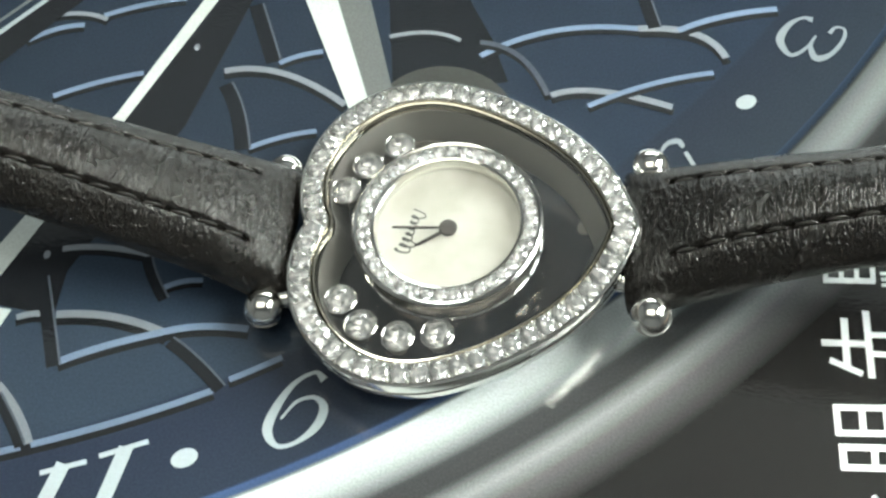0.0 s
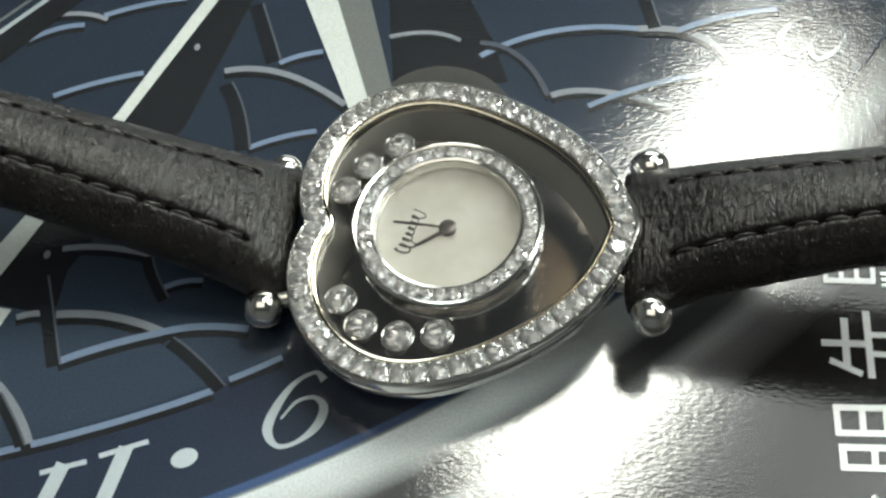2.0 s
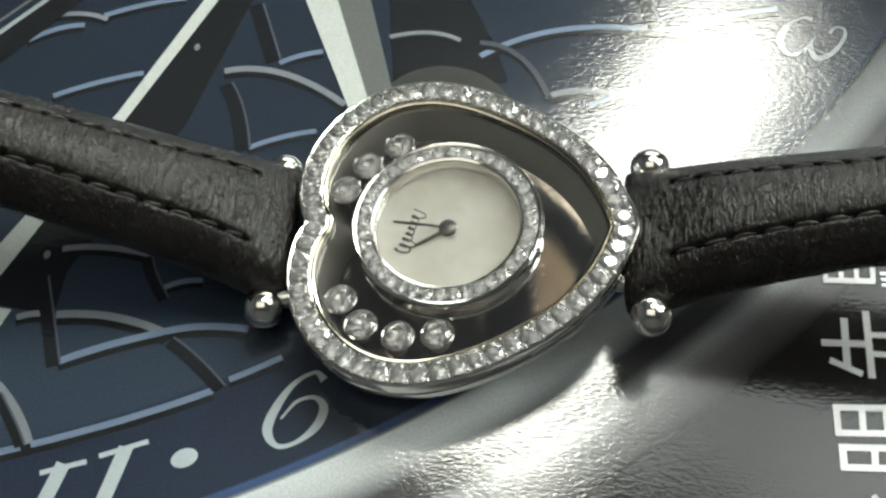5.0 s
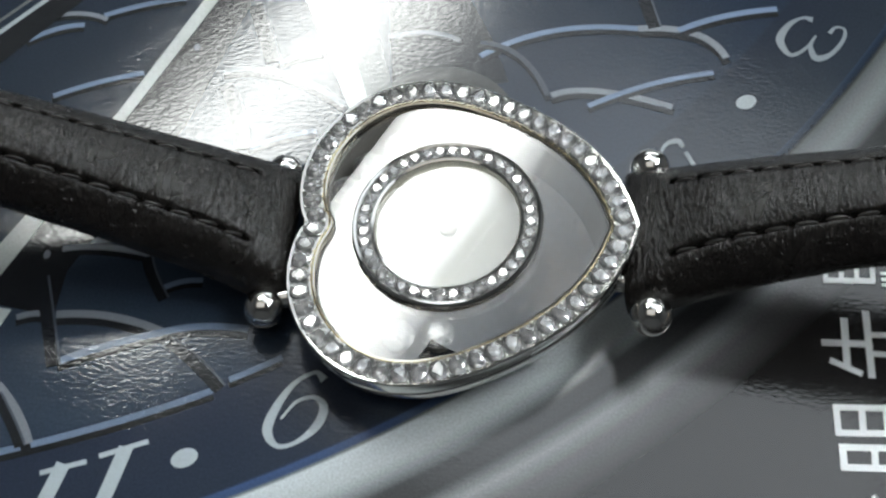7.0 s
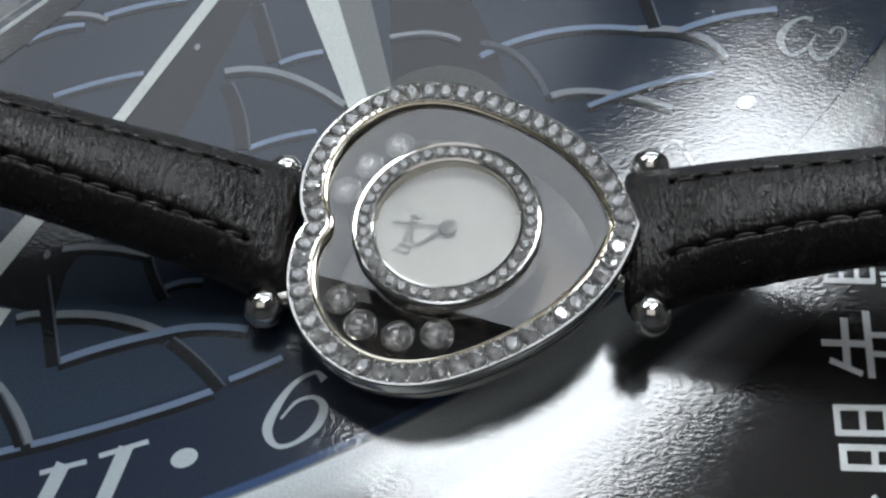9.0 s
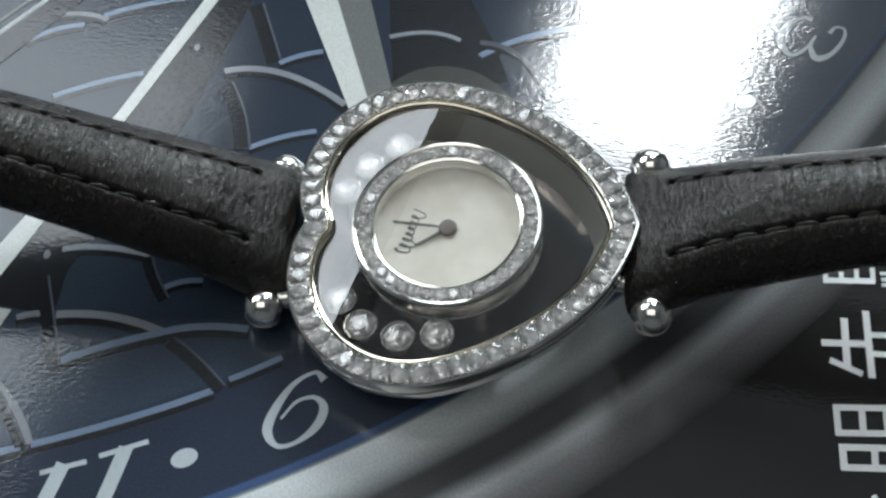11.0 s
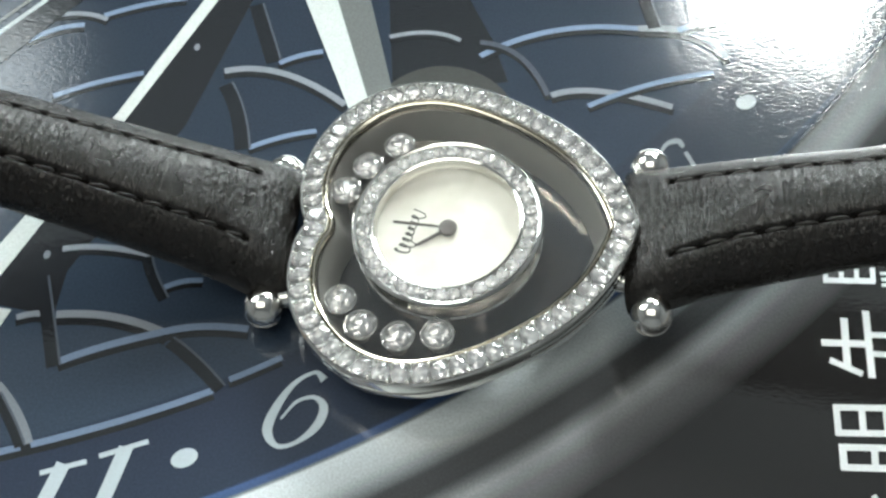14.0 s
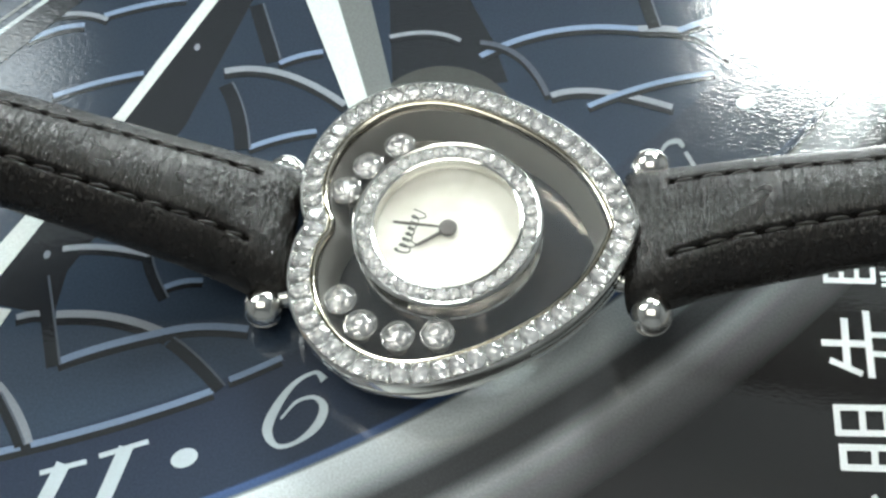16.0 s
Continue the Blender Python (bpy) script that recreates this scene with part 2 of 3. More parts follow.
def window():
    # out of view, added to house the fill light; plain grey panel behind
    ob = tagged(new("unseen_window"), "unseen white framed window added round the fill light", "window", kind="structure")
    for x0, x1, z0, z1 in ((-520, -490, 410, 950), (890, 920, 410, 950), (-490, 890, 410, 440), (-490, 890, 920, 950), (185, 215, 440, 920)):
        part("window_frame", box(bmesh.new(), x0, x1, 1640, 1690, z0, z1, 4), wall_paint, ob)
    part("window_backing", box(bmesh.new(), -519, 919, 1692, 1698, 411, 949), wall_paint, ob)


def desk():
    ob = tagged(new("desk"), "brown wooden desk under the magazine", "desk")
    ob.location = (0, 0, -0.0042)
    part("desktop", box(bmesh.new(), -700, 700, -350, 450, -28, 0, 3), desk_wood, ob)
    for x in (-650, 650):
        for y in (-300, 400):
            part("leg", box(bmesh.new(), x - 25, x + 25, y - 25, y + 25, -755.8, -28, 3), desk_wood, ob)


LAYER = [0.0]


def flat_piece(name, outline, mat, parent, label=""):
    """A printed shape, a hair above what was printed before it."""
    LAYER[0] += 0.0008
    bm = bmesh.new()
    bm.faces.new([bm.verts.new((x, y, 0.006 + LAYER[0])) for x, y in outline])
    return part(name, bm, mat, parent, label)


def bend(p, q, r, n=14):
    """Points on the curve from p through q to r."""
    p, q, r = (np.array(v, float) for v in (p, q, r))
    c = 2 * q - (p + r) / 2
    t = np.linspace(0, 1, n)[:, None]
    return (1 - t) ** 2 * p + 2 * t * (1 - t) * c + t ** 2 * r


def ribbon(pts, width):
    d = np.gradient(pts, axis=0)
    side = np.stack([-d[:, 1], d[:, 0]], 1) / np.linalg.norm(d, axis=1)[:, None]
    w = np.broadcast_to(np.asarray(width, float), (len(pts),))[:, None] / 2
    return np.concatenate([pts + side * w, (pts - side * w)[::-1]])


def magazine():
    ob = tagged(new("magazine"), "glossy magazine with a blue watch dial printed on its cover", "magazine")
    part("page_block", box(bmesh.new(), -118, 92, -160, 125, -4.2, -0.3), paper, ob)
    bm = bmesh.new()
    box(bm, -118.3, 92.3, -160.3, 125.3, -0.3, 0)
    part("cover", bm, cover, ob, "glossy printed cover, blue, silver and black")

    def arc(p, q, r, width, mat):
        pts = bend(p, q, r)
        if mat is not dusk_ink:
            flat_piece("printed_shadow", ribbon(pts + np.array((0.05, -0.95 * width)), width * 1.05), shade_ink, ob)
        flat_piece("printed_arc", ribbon(pts, width), mat, ob)
        if mat is dusk_ink:
            d = np.gradient(pts, axis=0)
            side = np.stack([-d[:, 1], d[:, 0]], 1) / np.linalg.norm(d, axis=1)[:, None]
            flat_piece("printed_edge", ribbon(pts + side * width * 0.42, 0.2), edge_ink, ob)

    # the printed hands and their shadows
    flat_piece("printed_shadow", [(-20.7, 28.7), (-17.4, 28.9), (-21.5, 13.1), (-29.1, -3.1), (-29.3, -7.5), (-34.3, -6.7), (-34.8, -4), (-27, 13.7)], shade_ink, ob)
    flat_piece("printed_shadow", [(-4, 29.7), (3.9, 30.2), (6.5, 25), (8.2, 20), (-2.5, 17)], dusk_ink, ob)
    arc((-30.0, -0.9), (-26.4, -0.5), (-22.1, -1.0), 0.58, grey_ink)
    arc((-32.4, -7.8), (-30.5, -7.3), (-29.2, -7.9), 0.57, grey_ink)
    arc((-29.1, -7.3), (-24.2, -7.2), (-19.4, -8.5), 0.72, grey_ink)
    arc((-27.9, -11.6), (-24.2, -9.9), (-19.6, -8.3), 0.66, blue_ink)
    arc((-19.6, -8.3), (-16.4, -7.6), (-12.6, -7.6), 0.65, blue_ink)
    arc((-31.0, -19.8), (-22.3, -16.7), (-14.6, -13.3), 0.59, blue_ink)
    arc((-13.5, -12.3), (-11.8, -11.4), (-9.4, -10.0), 0.53, blue_ink)
    arc((-32.5, -14.0), (-30.3, -16.3), (-28.7, -18.9), 0.77, grey_ink)
    arc((-20.6, -4.3), (-19.1, -3.5), (-17.2, -3.2), 0.50, blue_ink)
    arc((-34.6, 15.5), (-30.9, 17.3), (-26.6, 18.8), 0.57, blue_ink)
    arc((-38.6, 22.0), (-36.1, 23.6), (-33.5, 24.3), 0.59, blue_ink)
    arc((-31.8, 25.6), (-27.9, 27.3), (-24.1, 28.3), 0.59, blue_ink)
    arc((-36.5, 25.3), (-33.8, 25.7), (-31.4, 25.1), 0.53, grey_ink)
    arc((-18.9, 19.5), (-13.3, 19.6), (-7.0, 16.3), 0.68, grey_ink)
    arc((-13.8, 20.8), (-12.0, 21.8), (-9.8, 22.5), 0.56, blue_ink)
    arc((-15.3, 10.8), (-12.4, 12.2), (-9.3, 13.1), 0.53, blue_ink)
    arc((-3.5, 24.7), (0.3, 25.5), (3.4, 24.7), 0.50, grey_ink)
    arc((5.4, 22.9), (12.4, 26.5), (20.6, 27.3), 0.63, blue_ink)
    arc((20.6, 27.3), (26.1, 27.0), (29.0, 24.2), 0.77, grey_ink)
    arc((24.5, 27.3), (29.0, 29.4), (34.3, 30.7), 0.65, blue_ink)
    arc((12.3, 18.6), (16.8, 19.4), (23.7, 18.0), 0.67, grey_ink)
    arc((15.8, 17.6), (21.6, 20.5), (27.7, 22.3), 0.55, blue_ink)
    arc((5.3, 24.6), (9.2, 23.1), (12.0, 18.6), 0.56, slate_ink)
    arc((-31.1, -3.8), (-29.6, -8.0), (-28.2, -12.1), 1.24, dusk_ink)
    arc((-22.4, -1.2), (-21.6, -3.1), (-20.2, -5.3), 1.01, dusk_ink)
    arc((-18.5, 17.9), (-16.9, 14.7), (-15.8, 10.6), 1.51, dusk_ink)
    arc((-17.0, 27.9), (-15.6, 24.3), (-14.3, 20.9), 1.58, dusk_ink)
    arc((21.3, 31.4), (21.8, 29.3), (22.3, 27.5), 1.42, dusk_ink)
    arc((-19.0, -9.2), (-16.6, -10.9), (-14.1, -13.2), 1.19, dusk_ink)
    arc((-32.3, -14.9), (-30.5, -17.3), (-29.3, -19.2), 0.88, dusk_ink)
    flat_piece("printed_hand", [(-20.7, 28.7), (-27, 13.7), (-34.8, -4), (-35.9, -1.4), (-28.1, 14.0), (-22.2, 28.5)], silver_ink, ob)
    flat_piece("printed_hub", [(2.40 + 6.98 * math.cos(a), 14.47 + 6.98 * math.sin(a)) for a in np.linspace(0, 2 * math.pi, 64, endpoint=False)], hub_ink, ob)
    flat_piece("printed_hand", [(-9.2, 29.4), (-5.9, 29.6), (-2.7, 18.3), (5.1, 12.8), (-4.6, 16.2)], dull_ink, ob)
    flat_piece("printed_hand", [(-12.4, 29.2), (-9.2, 29.4), (-4.6, 16.2), (5.1, 12.8), (-1.9, 12.1), (-6.4, 15.4)], silver_ink, ob)
    flat_piece("printed_shadow", [(-37.6, 27.6), (-34.0, 27.8), (-41.4, 17.9), (-42.2, 21.8)], shade_ink, ob)
    flat_piece("printed_hand", ribbon(np.array([(-42.6, 21.5), (-37.4, 27.9)]), 0.5), soft_ink, ob)
    flat_piece("printed_hand", ribbon(np.array([(-43.2, 22.7), (-38.7, 28.1)]), 0.35), dull_ink, ob)
    flat_piece("printed_hand", [(-34.2, -7), (-33, -7.1), (-33.7, -9.1)], silver_ink, ob)

    # numerals and dots of the chapter ring
    def dot(x, y, a, b, turn, mat):
        flat_piece("printed_dot", [(x + a * math.cos(t) * math.cos(turn) - b * math.sin(t) * math.sin(turn),
                                    y + a * math.cos(t) * math.sin(turn) + b * math.sin(t) * math.cos(turn))
                                   for t in np.linspace(0, 2 * math.pi, 24, endpoint=False)], mat, ob)

    for x, y in ((-22.0, 22.2), (-31.2, -1.6)):
        flat_piece("printed_stud", [(x + 0.3 * math.cos(a), y + 0.42 * math.sin(a)) for a in np.linspace(0, 2 * math.pi, 16, endpoint=False)], grey_ink, ob)
    dot(-16.0, -19.3, 1.1, 0.78, 0.45, pale_ink)
    dot(30.6, 19.0, 1.05, 0.75, 0.6, soft_ink)
    dot(15.8, 4.2, 1.0, 0.7, 0.7, soft_ink)

    def stroke(name, places, mat=faint_ink):
        """A written numeral: a soft line through places of x, y and width."""
        a = np.array(places)
        ext = np.concatenate([2 * a[:1] - a[1:2], a, 2 * a[-1:] - a[-2:-1]])
        line = []
        for k in range(1, len(ext) - 2):
            p0, p1, p2, p3 = ext[k - 1:k + 3]
            for t in np.linspace(0, 1, 8, endpoint=False):
                line.append(0.5 * (2 * p1 + (p2 - p0) * t + (2 * p0 - 5 * p1 + 4 * p2 - p3) * t * t + (3 * p1 - p0 - 3 * p2 + p3) * t ** 3))
        line = np.array(line + [a[-1]])
        edge, n = ribbon(line[:, :2], line[:, 2]), len(line)
        LAYER[0] += 0.0012
        bm = bmesh.new()
        vs = [bm.verts.new((x, y, 0.006 + LAYER[0])) for x, y in edge]
        for i in range(n - 1):
            bm.faces.new((vs[i], vs[i + 1], vs[2 * n - 2 - i], vs[2 * n - 1 - i]))
        part(name, bm, mat, ob)

    stroke("numeral", [(-5.66, -11.83, 0.71), (-6.48, -11.22, 0.33), (-8.04, -12.29, 0.43), (-9.25, -14.43, 0.71), (-9.74, -16.52, 0.81), (-8.79, -17.81, 0.43), (-7.25, -17.37, 0.38), (-5.83, -15.92, 0.71), (-5.42, -14.27, 0.71), (-6.31, -13.44, 0.38), (-7.69, -13.93, 0.29), (-8.78, -15.48, 0.19)], pale_ink)
    stroke("numeral", [(37.68, 29.51, 0.71), (36.71, 29.67, 0.33), (35.31, 28.71, 0.57), (34.30, 26.73, 0.81), (35.14, 24.97, 0.48), (36.61, 25.76, 0.33), (37.85, 27.5, 0.2)])
    stroke("numeral", [(37.75, 27.4, 0.22), (37.19, 26.21, 0.43), (37.60, 24.71, 0.76), (39.06, 25.29, 0.48), (40.42, 27.13, 0.38), (40.66, 28.49, 0.29), (39.80, 28.65, 0.29), (39.18, 27.89, 0.43)])
    stroke("numeral", [(22.30, 12.39, 0.24), (23.06, 13.70, 0.43), (24.10, 14.09, 0.62), (24.55, 13.42, 0.38)])
    stroke("numeral", [(24.74, 12.93, 0.43), (25.46, 11.47, 0.43)])
    flat_piece("numeral_stem", ribbon(np.array([(-25.5, -20.4), (-26.5, -24.2)]), 1.19), pale_ink, ob)
    flat_piece("numeral_serif", ribbon(np.array([(-27.2, -21.3), (-23.7, -20.1)]), 0.43), pale_ink, ob)
    flat_piece("numeral_stem", ribbon(np.array([(-20.8, -18.7), (-21.9, -23.9)]), 1.19), pale_ink, ob)
    flat_piece("numeral_serif", ribbon(np.array([(-22.8, -19.6), (-19.1, -18.1)]), 0.43), pale_ink, ob)
    # large printed characters, stroke by stroke, running up the cover; their tops face the dial
    def character(strokes):
        for x0, y0, x1, y1, w in strokes:
            flat_piece("character_stroke", ribbon(np.array([(x0, y0), (x1, y1)]), w), white_ink, ob)

    character([(39.42, -2.48, 39.32, -8.71, 0.60), (37.53, -3.30, 37.39, -7.72, 0.62), (35.43, -5.72, 39.32, -5.62, 0.62), (35.99, -7.29, 38.57, -8.41, 0.55),
               (39.60, -4.76, 42.90, -4.60, 0.52), (39.56, -6.49, 42.66, -6.54, 0.52)])
    character([(35.87, -11.54, 41.63, -11.26, 0.55), (35.94, -13.74, 41.36, -13.48, 0.55), (36.12, -11.33, 36.10, -13.97, 0.55), (38.16, -11.39, 38.11, -13.65, 0.55),
               (40.13, -11.26, 40.06, -13.52, 0.55), (36.05, -14.94, 41.21, -14.74, 0.57), (36.07, -16.64, 41.00, -16.45, 0.57), (36.30, -14.68, 36.27, -16.86, 0.60), (38.84, -14.75, 38.74, -16.56, 0.55)])
    character([(36.10, 0.26, 40.54, 0.44, 0.55), (36.45, 2.64, 36.33, 0.22, 0.40), (37.80, 3.01, 37.69, 0.31, 0.40), (39.13, 3.10, 39.00, 0.39, 0.40), (40.50, 3.19, 40.39, 0.37, 0.45),
               (41.06, 1.20, 43.67, 1.59, 0.35), (41.10, 0.64, 43.58, 0.92, 0.35), (41.08, 0.09, 43.50, 0.25, 0.35)])
    character([(38.31, -18.81, 39.2, -20.4, 0.45)])
    return ob


# ---- the watch ----
def watch_pose():
    return pose(0, 0, TOP * MM, 0, -TILT, -0.6)


def gem_mesh(name, r, depth):
    bm = bmesh.new()
    table = [bm.verts.new((0.55 * r * math.cos(a), 0.55 * r * math.sin(a), 0.36 * r)) for a in np.arange(8) * math.pi / 4]
    mid = [bm.verts.new((0.82 * r * math.cos(a), 0.82 * r * math.sin(a), 0.2 * r)) for a in (np.arange(8) + 0.5) * math.pi / 4]
    girdle = [bm.verts.new((r * math.cos(a), r * math.sin(a), 0)) for a in np.arange(16) * math.pi / 8]
    low = [bm.verts.new((0.5 * r * math.cos(a), 0.5 * r * math.sin(a), -0.5 * depth)) for a in np.arange(8) * math.pi / 4]
    tip = bm.verts.new((0, 0, -depth))
    bm.faces.new(table)
    for i in range(8):
        j = (i + 1) % 8
        bm.faces.new((table[i], mid[i], table[j]))
        bm.faces.new((mid[i - 1], girdle[2 * i], mid[i], table[i]))
        bm.faces.new((mid[i], girdle[2 * i], girdle[2 * i + 1]))
        bm.faces.new((mid[i], girdle[2 * i + 1], girdle[(2 * i + 2) % 16]))
        bm.faces.new((girdle[2 * i], low[i], girdle[2 * i + 1]))
        bm.faces.new((girdle[2 * i + 1], low[i], low[j], girdle[(2 * i + 2) % 16]))
        bm.faces.new((low[i], tip, low[j]))
    bmesh.ops.recalc_face_normals(bm, faces=bm.faces[:])
    me = bpy.data.meshes.new(name)
    bm.to_mesh(me)
    bm.free()
    return me


def seat_gems(me, places, parent, label="", tangents=None, mat=diamond_glass):
    """Stones with a little tilt; along a band they are cushion cut, wider across than along."""
    rng = random.Random(4)
    for i, (x, y, z) in enumerate(places):
        g = shared("diamond", me, mat, parent, label)
        turn, wide = rng.uniform(0, 360), 1.0
        if tangents is not None:
            turn, wide = math.degrees(math.atan2(tangents[i][1], tangents[i][0])), 1.16
        g.matrix_basis = pose(x * MM, y * MM, z * MM, rng.uniform(-5, 5), rng.uniform(-5, 5), turn) @ Matrix.Diagonal((0.97, wide, 1, 1))


def even(points, count):
    """So many places at even steps along a closed line."""
    p = np.concatenate([points, points[:1]])
    s = np.concatenate([[0], np.cumsum(np.linalg.norm(np.diff(p, axis=0), axis=1))])
    at = (np.arange(count) + 0.5) * s[-1] / count
    return np.stack([np.interp(at, s, p[:, 0]), np.interp(at, s, p[:, 1])], 1)


FURROW = 2.75     # mm: the seam's distance from the strap's edge
STITCH = 2.25     # mm: one stitch
SEAM = 4.3        # mm: where the seam begins


def seam_depth(s):
    """The sewn furrow: shallow under the thread, pulled in deep at the needle holes."""
    if s < SEAM - 0.5:
        return 0.0
    k = (s - SEAM) / STITCH
    off = (k - round(k)) * STITCH
    return (0.28 + 0.3 * math.exp(-(off / 0.3) ** 2)) * min(1.0, (s - SEAM + 0.5) / 0.4)


def swell(y, half, up, s, full=2.05):
    """Height of the padded top over the strap's middle plane."""
    h = up * max(0.0, 1 - (abs(y) / half) ** full) ** 0.75
    return h - seam_depth(s) * math.exp(-((abs(y) - half + FURROW) / 0.2) ** 2)


def strap_section(half, up, down, s, full, n=110):
    """A swollen top with a sewn furrow along both sides, rounded edges and a flat back."""
    out = [(half * math.sin(a), swell(half * math.sin(a), half, up, s, full))
           for a in np.linspace(-math.pi / 2, math.pi / 2, n)]
    out += [(half * 1.01, -0.35 * down), (half * 0.99, -0.75 * down), (half * 0.94, -0.97 * down), (half * 0.5, -down),
            (-half * 0.5, -down), (-half * 0.94, -0.97 * down), (-half * 0.99, -0.75 * down), (-half * 1.01, -0.35 * down)]
    return out


def strap(parent, side, line, middle, width, label):
    """line(s) gives x and z, s millimetres from the bar."""
    def up(s):
        return 2.0 + 1.2 * min(1.0, s / 8)

    def place(s):
        x, z = line(s)
        x2, z2 = line(s + 0.1)
        tx, tz = x2 - x, z2 - z
        k = math.hypot(tx, tz)
        nx, nz = -tz / k, tx / k
        if nz < 0:
            nx, nz = -nx, -nz
        return x, z, tx, tz, nx, nz

    bm = bmesh.new()
    loops = []
    for s in [0, 0.15, 0.5, 1.0, 1.7] + list(np.arange(2.4, 40, 0.2)):
        x, z, tx, tz, nx, nz = place(s)
        centre, half = middle(s), width(s)
        start = min(1.0, 0.5 + 0.5 * math.sqrt(min(1, s / 1.4)))
        sec = strap_section(half, up(s) * start, 1.3 * start + 1.5 * math.exp(-s / 5) * start, s, 2.05 + 6 * math.exp(-s / 3.5))
        loops.append([(x + nx * h, centre + y, z + nz * h) for y, h in sec])
    rings(bm, loops, True, True)
    body = part("strap", bm, leather, parent, label, smooth=True)
    # stitches, each sunk at both ends
    bm0 = bmesh.new()
    bmesh.ops.create_uvsphere(bm0, u_segments=10, v_segments=8, radius=1, matrix=Matrix.Diagonal((0.86, 0.125, 0.13, 1)))
    for v in bm0.verts:
        v.co.z -= 0.22 * (v.co.x / 0.86) ** 4
    me = bpy.data.meshes.new("stitch")
    bm0.to_mesh(me)
    bm0.free()
    rng = random.Random(7 + side)
    for edge in (-1, 1):
        for i in range(15):
            s = SEAM + STITCH * (i + 0.5)
            x, z, tx, tz, nx, nz = place(s)
            centre, half = middle(s), width(s)
            y = edge * (half - FURROW)
            h = swell(y, half, up(s), s, 2.05 + 6 * math.exp(-s / 3.5)) + 0.13
            st = shared("stitch", me, thread, body, smooth=True)
            st.matrix_basis = pose((x + nx * h) * MM, (centre + y) * MM, (z + nz * h) * MM, 0, -math.degrees(math.atan2(tz * side, tx * side)), 2.5 + rng.uniform(-3, 3))
    return body


HUB = (3.65, 0.2)


def wrist_watch():
    w = tagged(new("wrist_watch"), "heart-shaped diamond wrist watch with black leather strap on a magazine", "watch")
    w.matrix_basis = watch_pose()
    # case
    bm = heart_loft([(2.12, -0.7), (2.08, -0.35), (1.99, -0.12), (1.92, -0.1), (1.88, -1.15), (0.34, -1.15), (0.3, -0.1), (0.16, -0.07), (0.03, -0.2), (0.0, -0.5),
                     (0.0, -1.3), (0.12, -1.45), (0.12, -1.6), (0.02, -1.75), (0.15, -2.8), (0.8, -4.2), (2.0, -5.1), (2.8, -5.2), (2.8, -4.9), (2.62, -4.7), (2.5, -1.0)])
    part("case", bm, steel, w, "polished white gold heart-shaped case", smooth=True)
    bm = heart_loft([(2.5, -2.4), (2.45, -0.9), (2.42, -0.55), (2.34, -0.32), (2.24, -0.28), (2.15, -0.4), (2.13, -0.8)])
    # added sloped wall; its grey stands in for reflections on the polished metal
    wall = heart_loft([(2.53, -1.2), (2.65, -1.6), (3.6, -4.1), (3.6, -4.25), (2.62, -4.25), (2.54, -1.2)])
    part("inner_wall", wall, wall_sheen, w, "inner case wall, greyed for the sheen on it", smooth=True)
    part("inner_rim", bm, warm_steel, w, "polished inner rim round the crystal", smooth=True)
    bed = part("bezel", heart_loft([(1.9, -0.22), (1.78, -1.05), (0.45, -1.05), (0.32, -0.22)]), bed_metal, w, "bezel set with a row of diamonds")
    gem = gem_mesh("bezel_gem", 0.79, 0.72)
    seats = even(heart(1.1), 56)
    seat_gems(gem, [(x, y, -0.14) for x, y in seats], bed, tangents=np.roll(seats, -1, 0) - np.roll(seats, 1, 0))
    claw = bmesh.new()
    bmesh.ops.create_icosphere(claw, subdivisions=2, radius=0.17)
    claw_mesh = bpy.data.meshes.new("claw")
    claw.to_mesh(claw_mesh)
    claw.free()
    for line in (even(heart(0.4), 56), even(heart(1.82), 56)):
        for x, y in np.roll(line, -1, 0) * 0.5 + line * 0.5:
            shared("claw", claw_mesh, steel, bed, smooth=True).location = (x * MM, y * MM, -0.1 * MM)
    # glass over and under
    rim = heart(2.42)
    turn = np.arctan2(rim[:, 1] - HUB[1], rim[:, 0] - HUB[0])
    hole = np.stack([HUB[0] + 7.85 * np.cos(turn), HUB[1] + 7.85 * np.sin(turn)], 1)
    bm = bmesh.new()
    loops = [[(x, y, z) for x, y in line] for line, z in ((rim, 0.0), (rim, -0.25), (hole, -0.25), (hole, 0.0), (rim, 0.0))]
    rings(bm, loops)
    bmesh.ops.remove_doubles(bm, verts=bm.verts[:], dist=1e-5)
    pane = part("crystal", bm, sapphire, w, "clear flat crystal")
    lens = part("dial_crystal", lathe([(0.01, -0.08), (6.02, -0.08), (6.02, 0.08), (0.01, 0.08)], 96), sapphire, w, "clear crystal over the dial")
    lens.matrix_basis = pose(HUB[0] * MM, HUB[1] * MM, -0.8 * MM, 0, -1.1, 0)
    lens.visible_shadow = False
    pane.matrix_basis = pose(0, 0, -0.75 * MM, 0, -1.7, 0)
    pane.visible_shadow = False
    # the brown tint puts the shade inside the case into the glass colour
    back = part("case_back", heart_loft([(2.6, -4.7), (2.6, -4.3)], True, True), shade_tint_glass, w, "glass case back, tinted for the shade inside the case")
    back.visible_shadow = False
    # dial drum
    drum = part("dial_case", lathe([(6.05, -1.7), (6.0, -0.45), (6.12, -0.2), (6.3, -0.12), (6.36, -0.95), (7.54, -0.95), (7.58, -0.1), (7.75, -0.05),
                                    (7.95, -0.2), (8.0, -0.5), (7.9, -0.72), (7.78, -0.85), (7.7, -1.0), (7.7, -2.7), (7.86, -2.8), (7.86, -3.1), (7.7, -3.2), (7.7, -4.2), (0.5, -4.2)], 128, HUB),
                steel, w, "round dial case with a diamond ring", smooth=True)
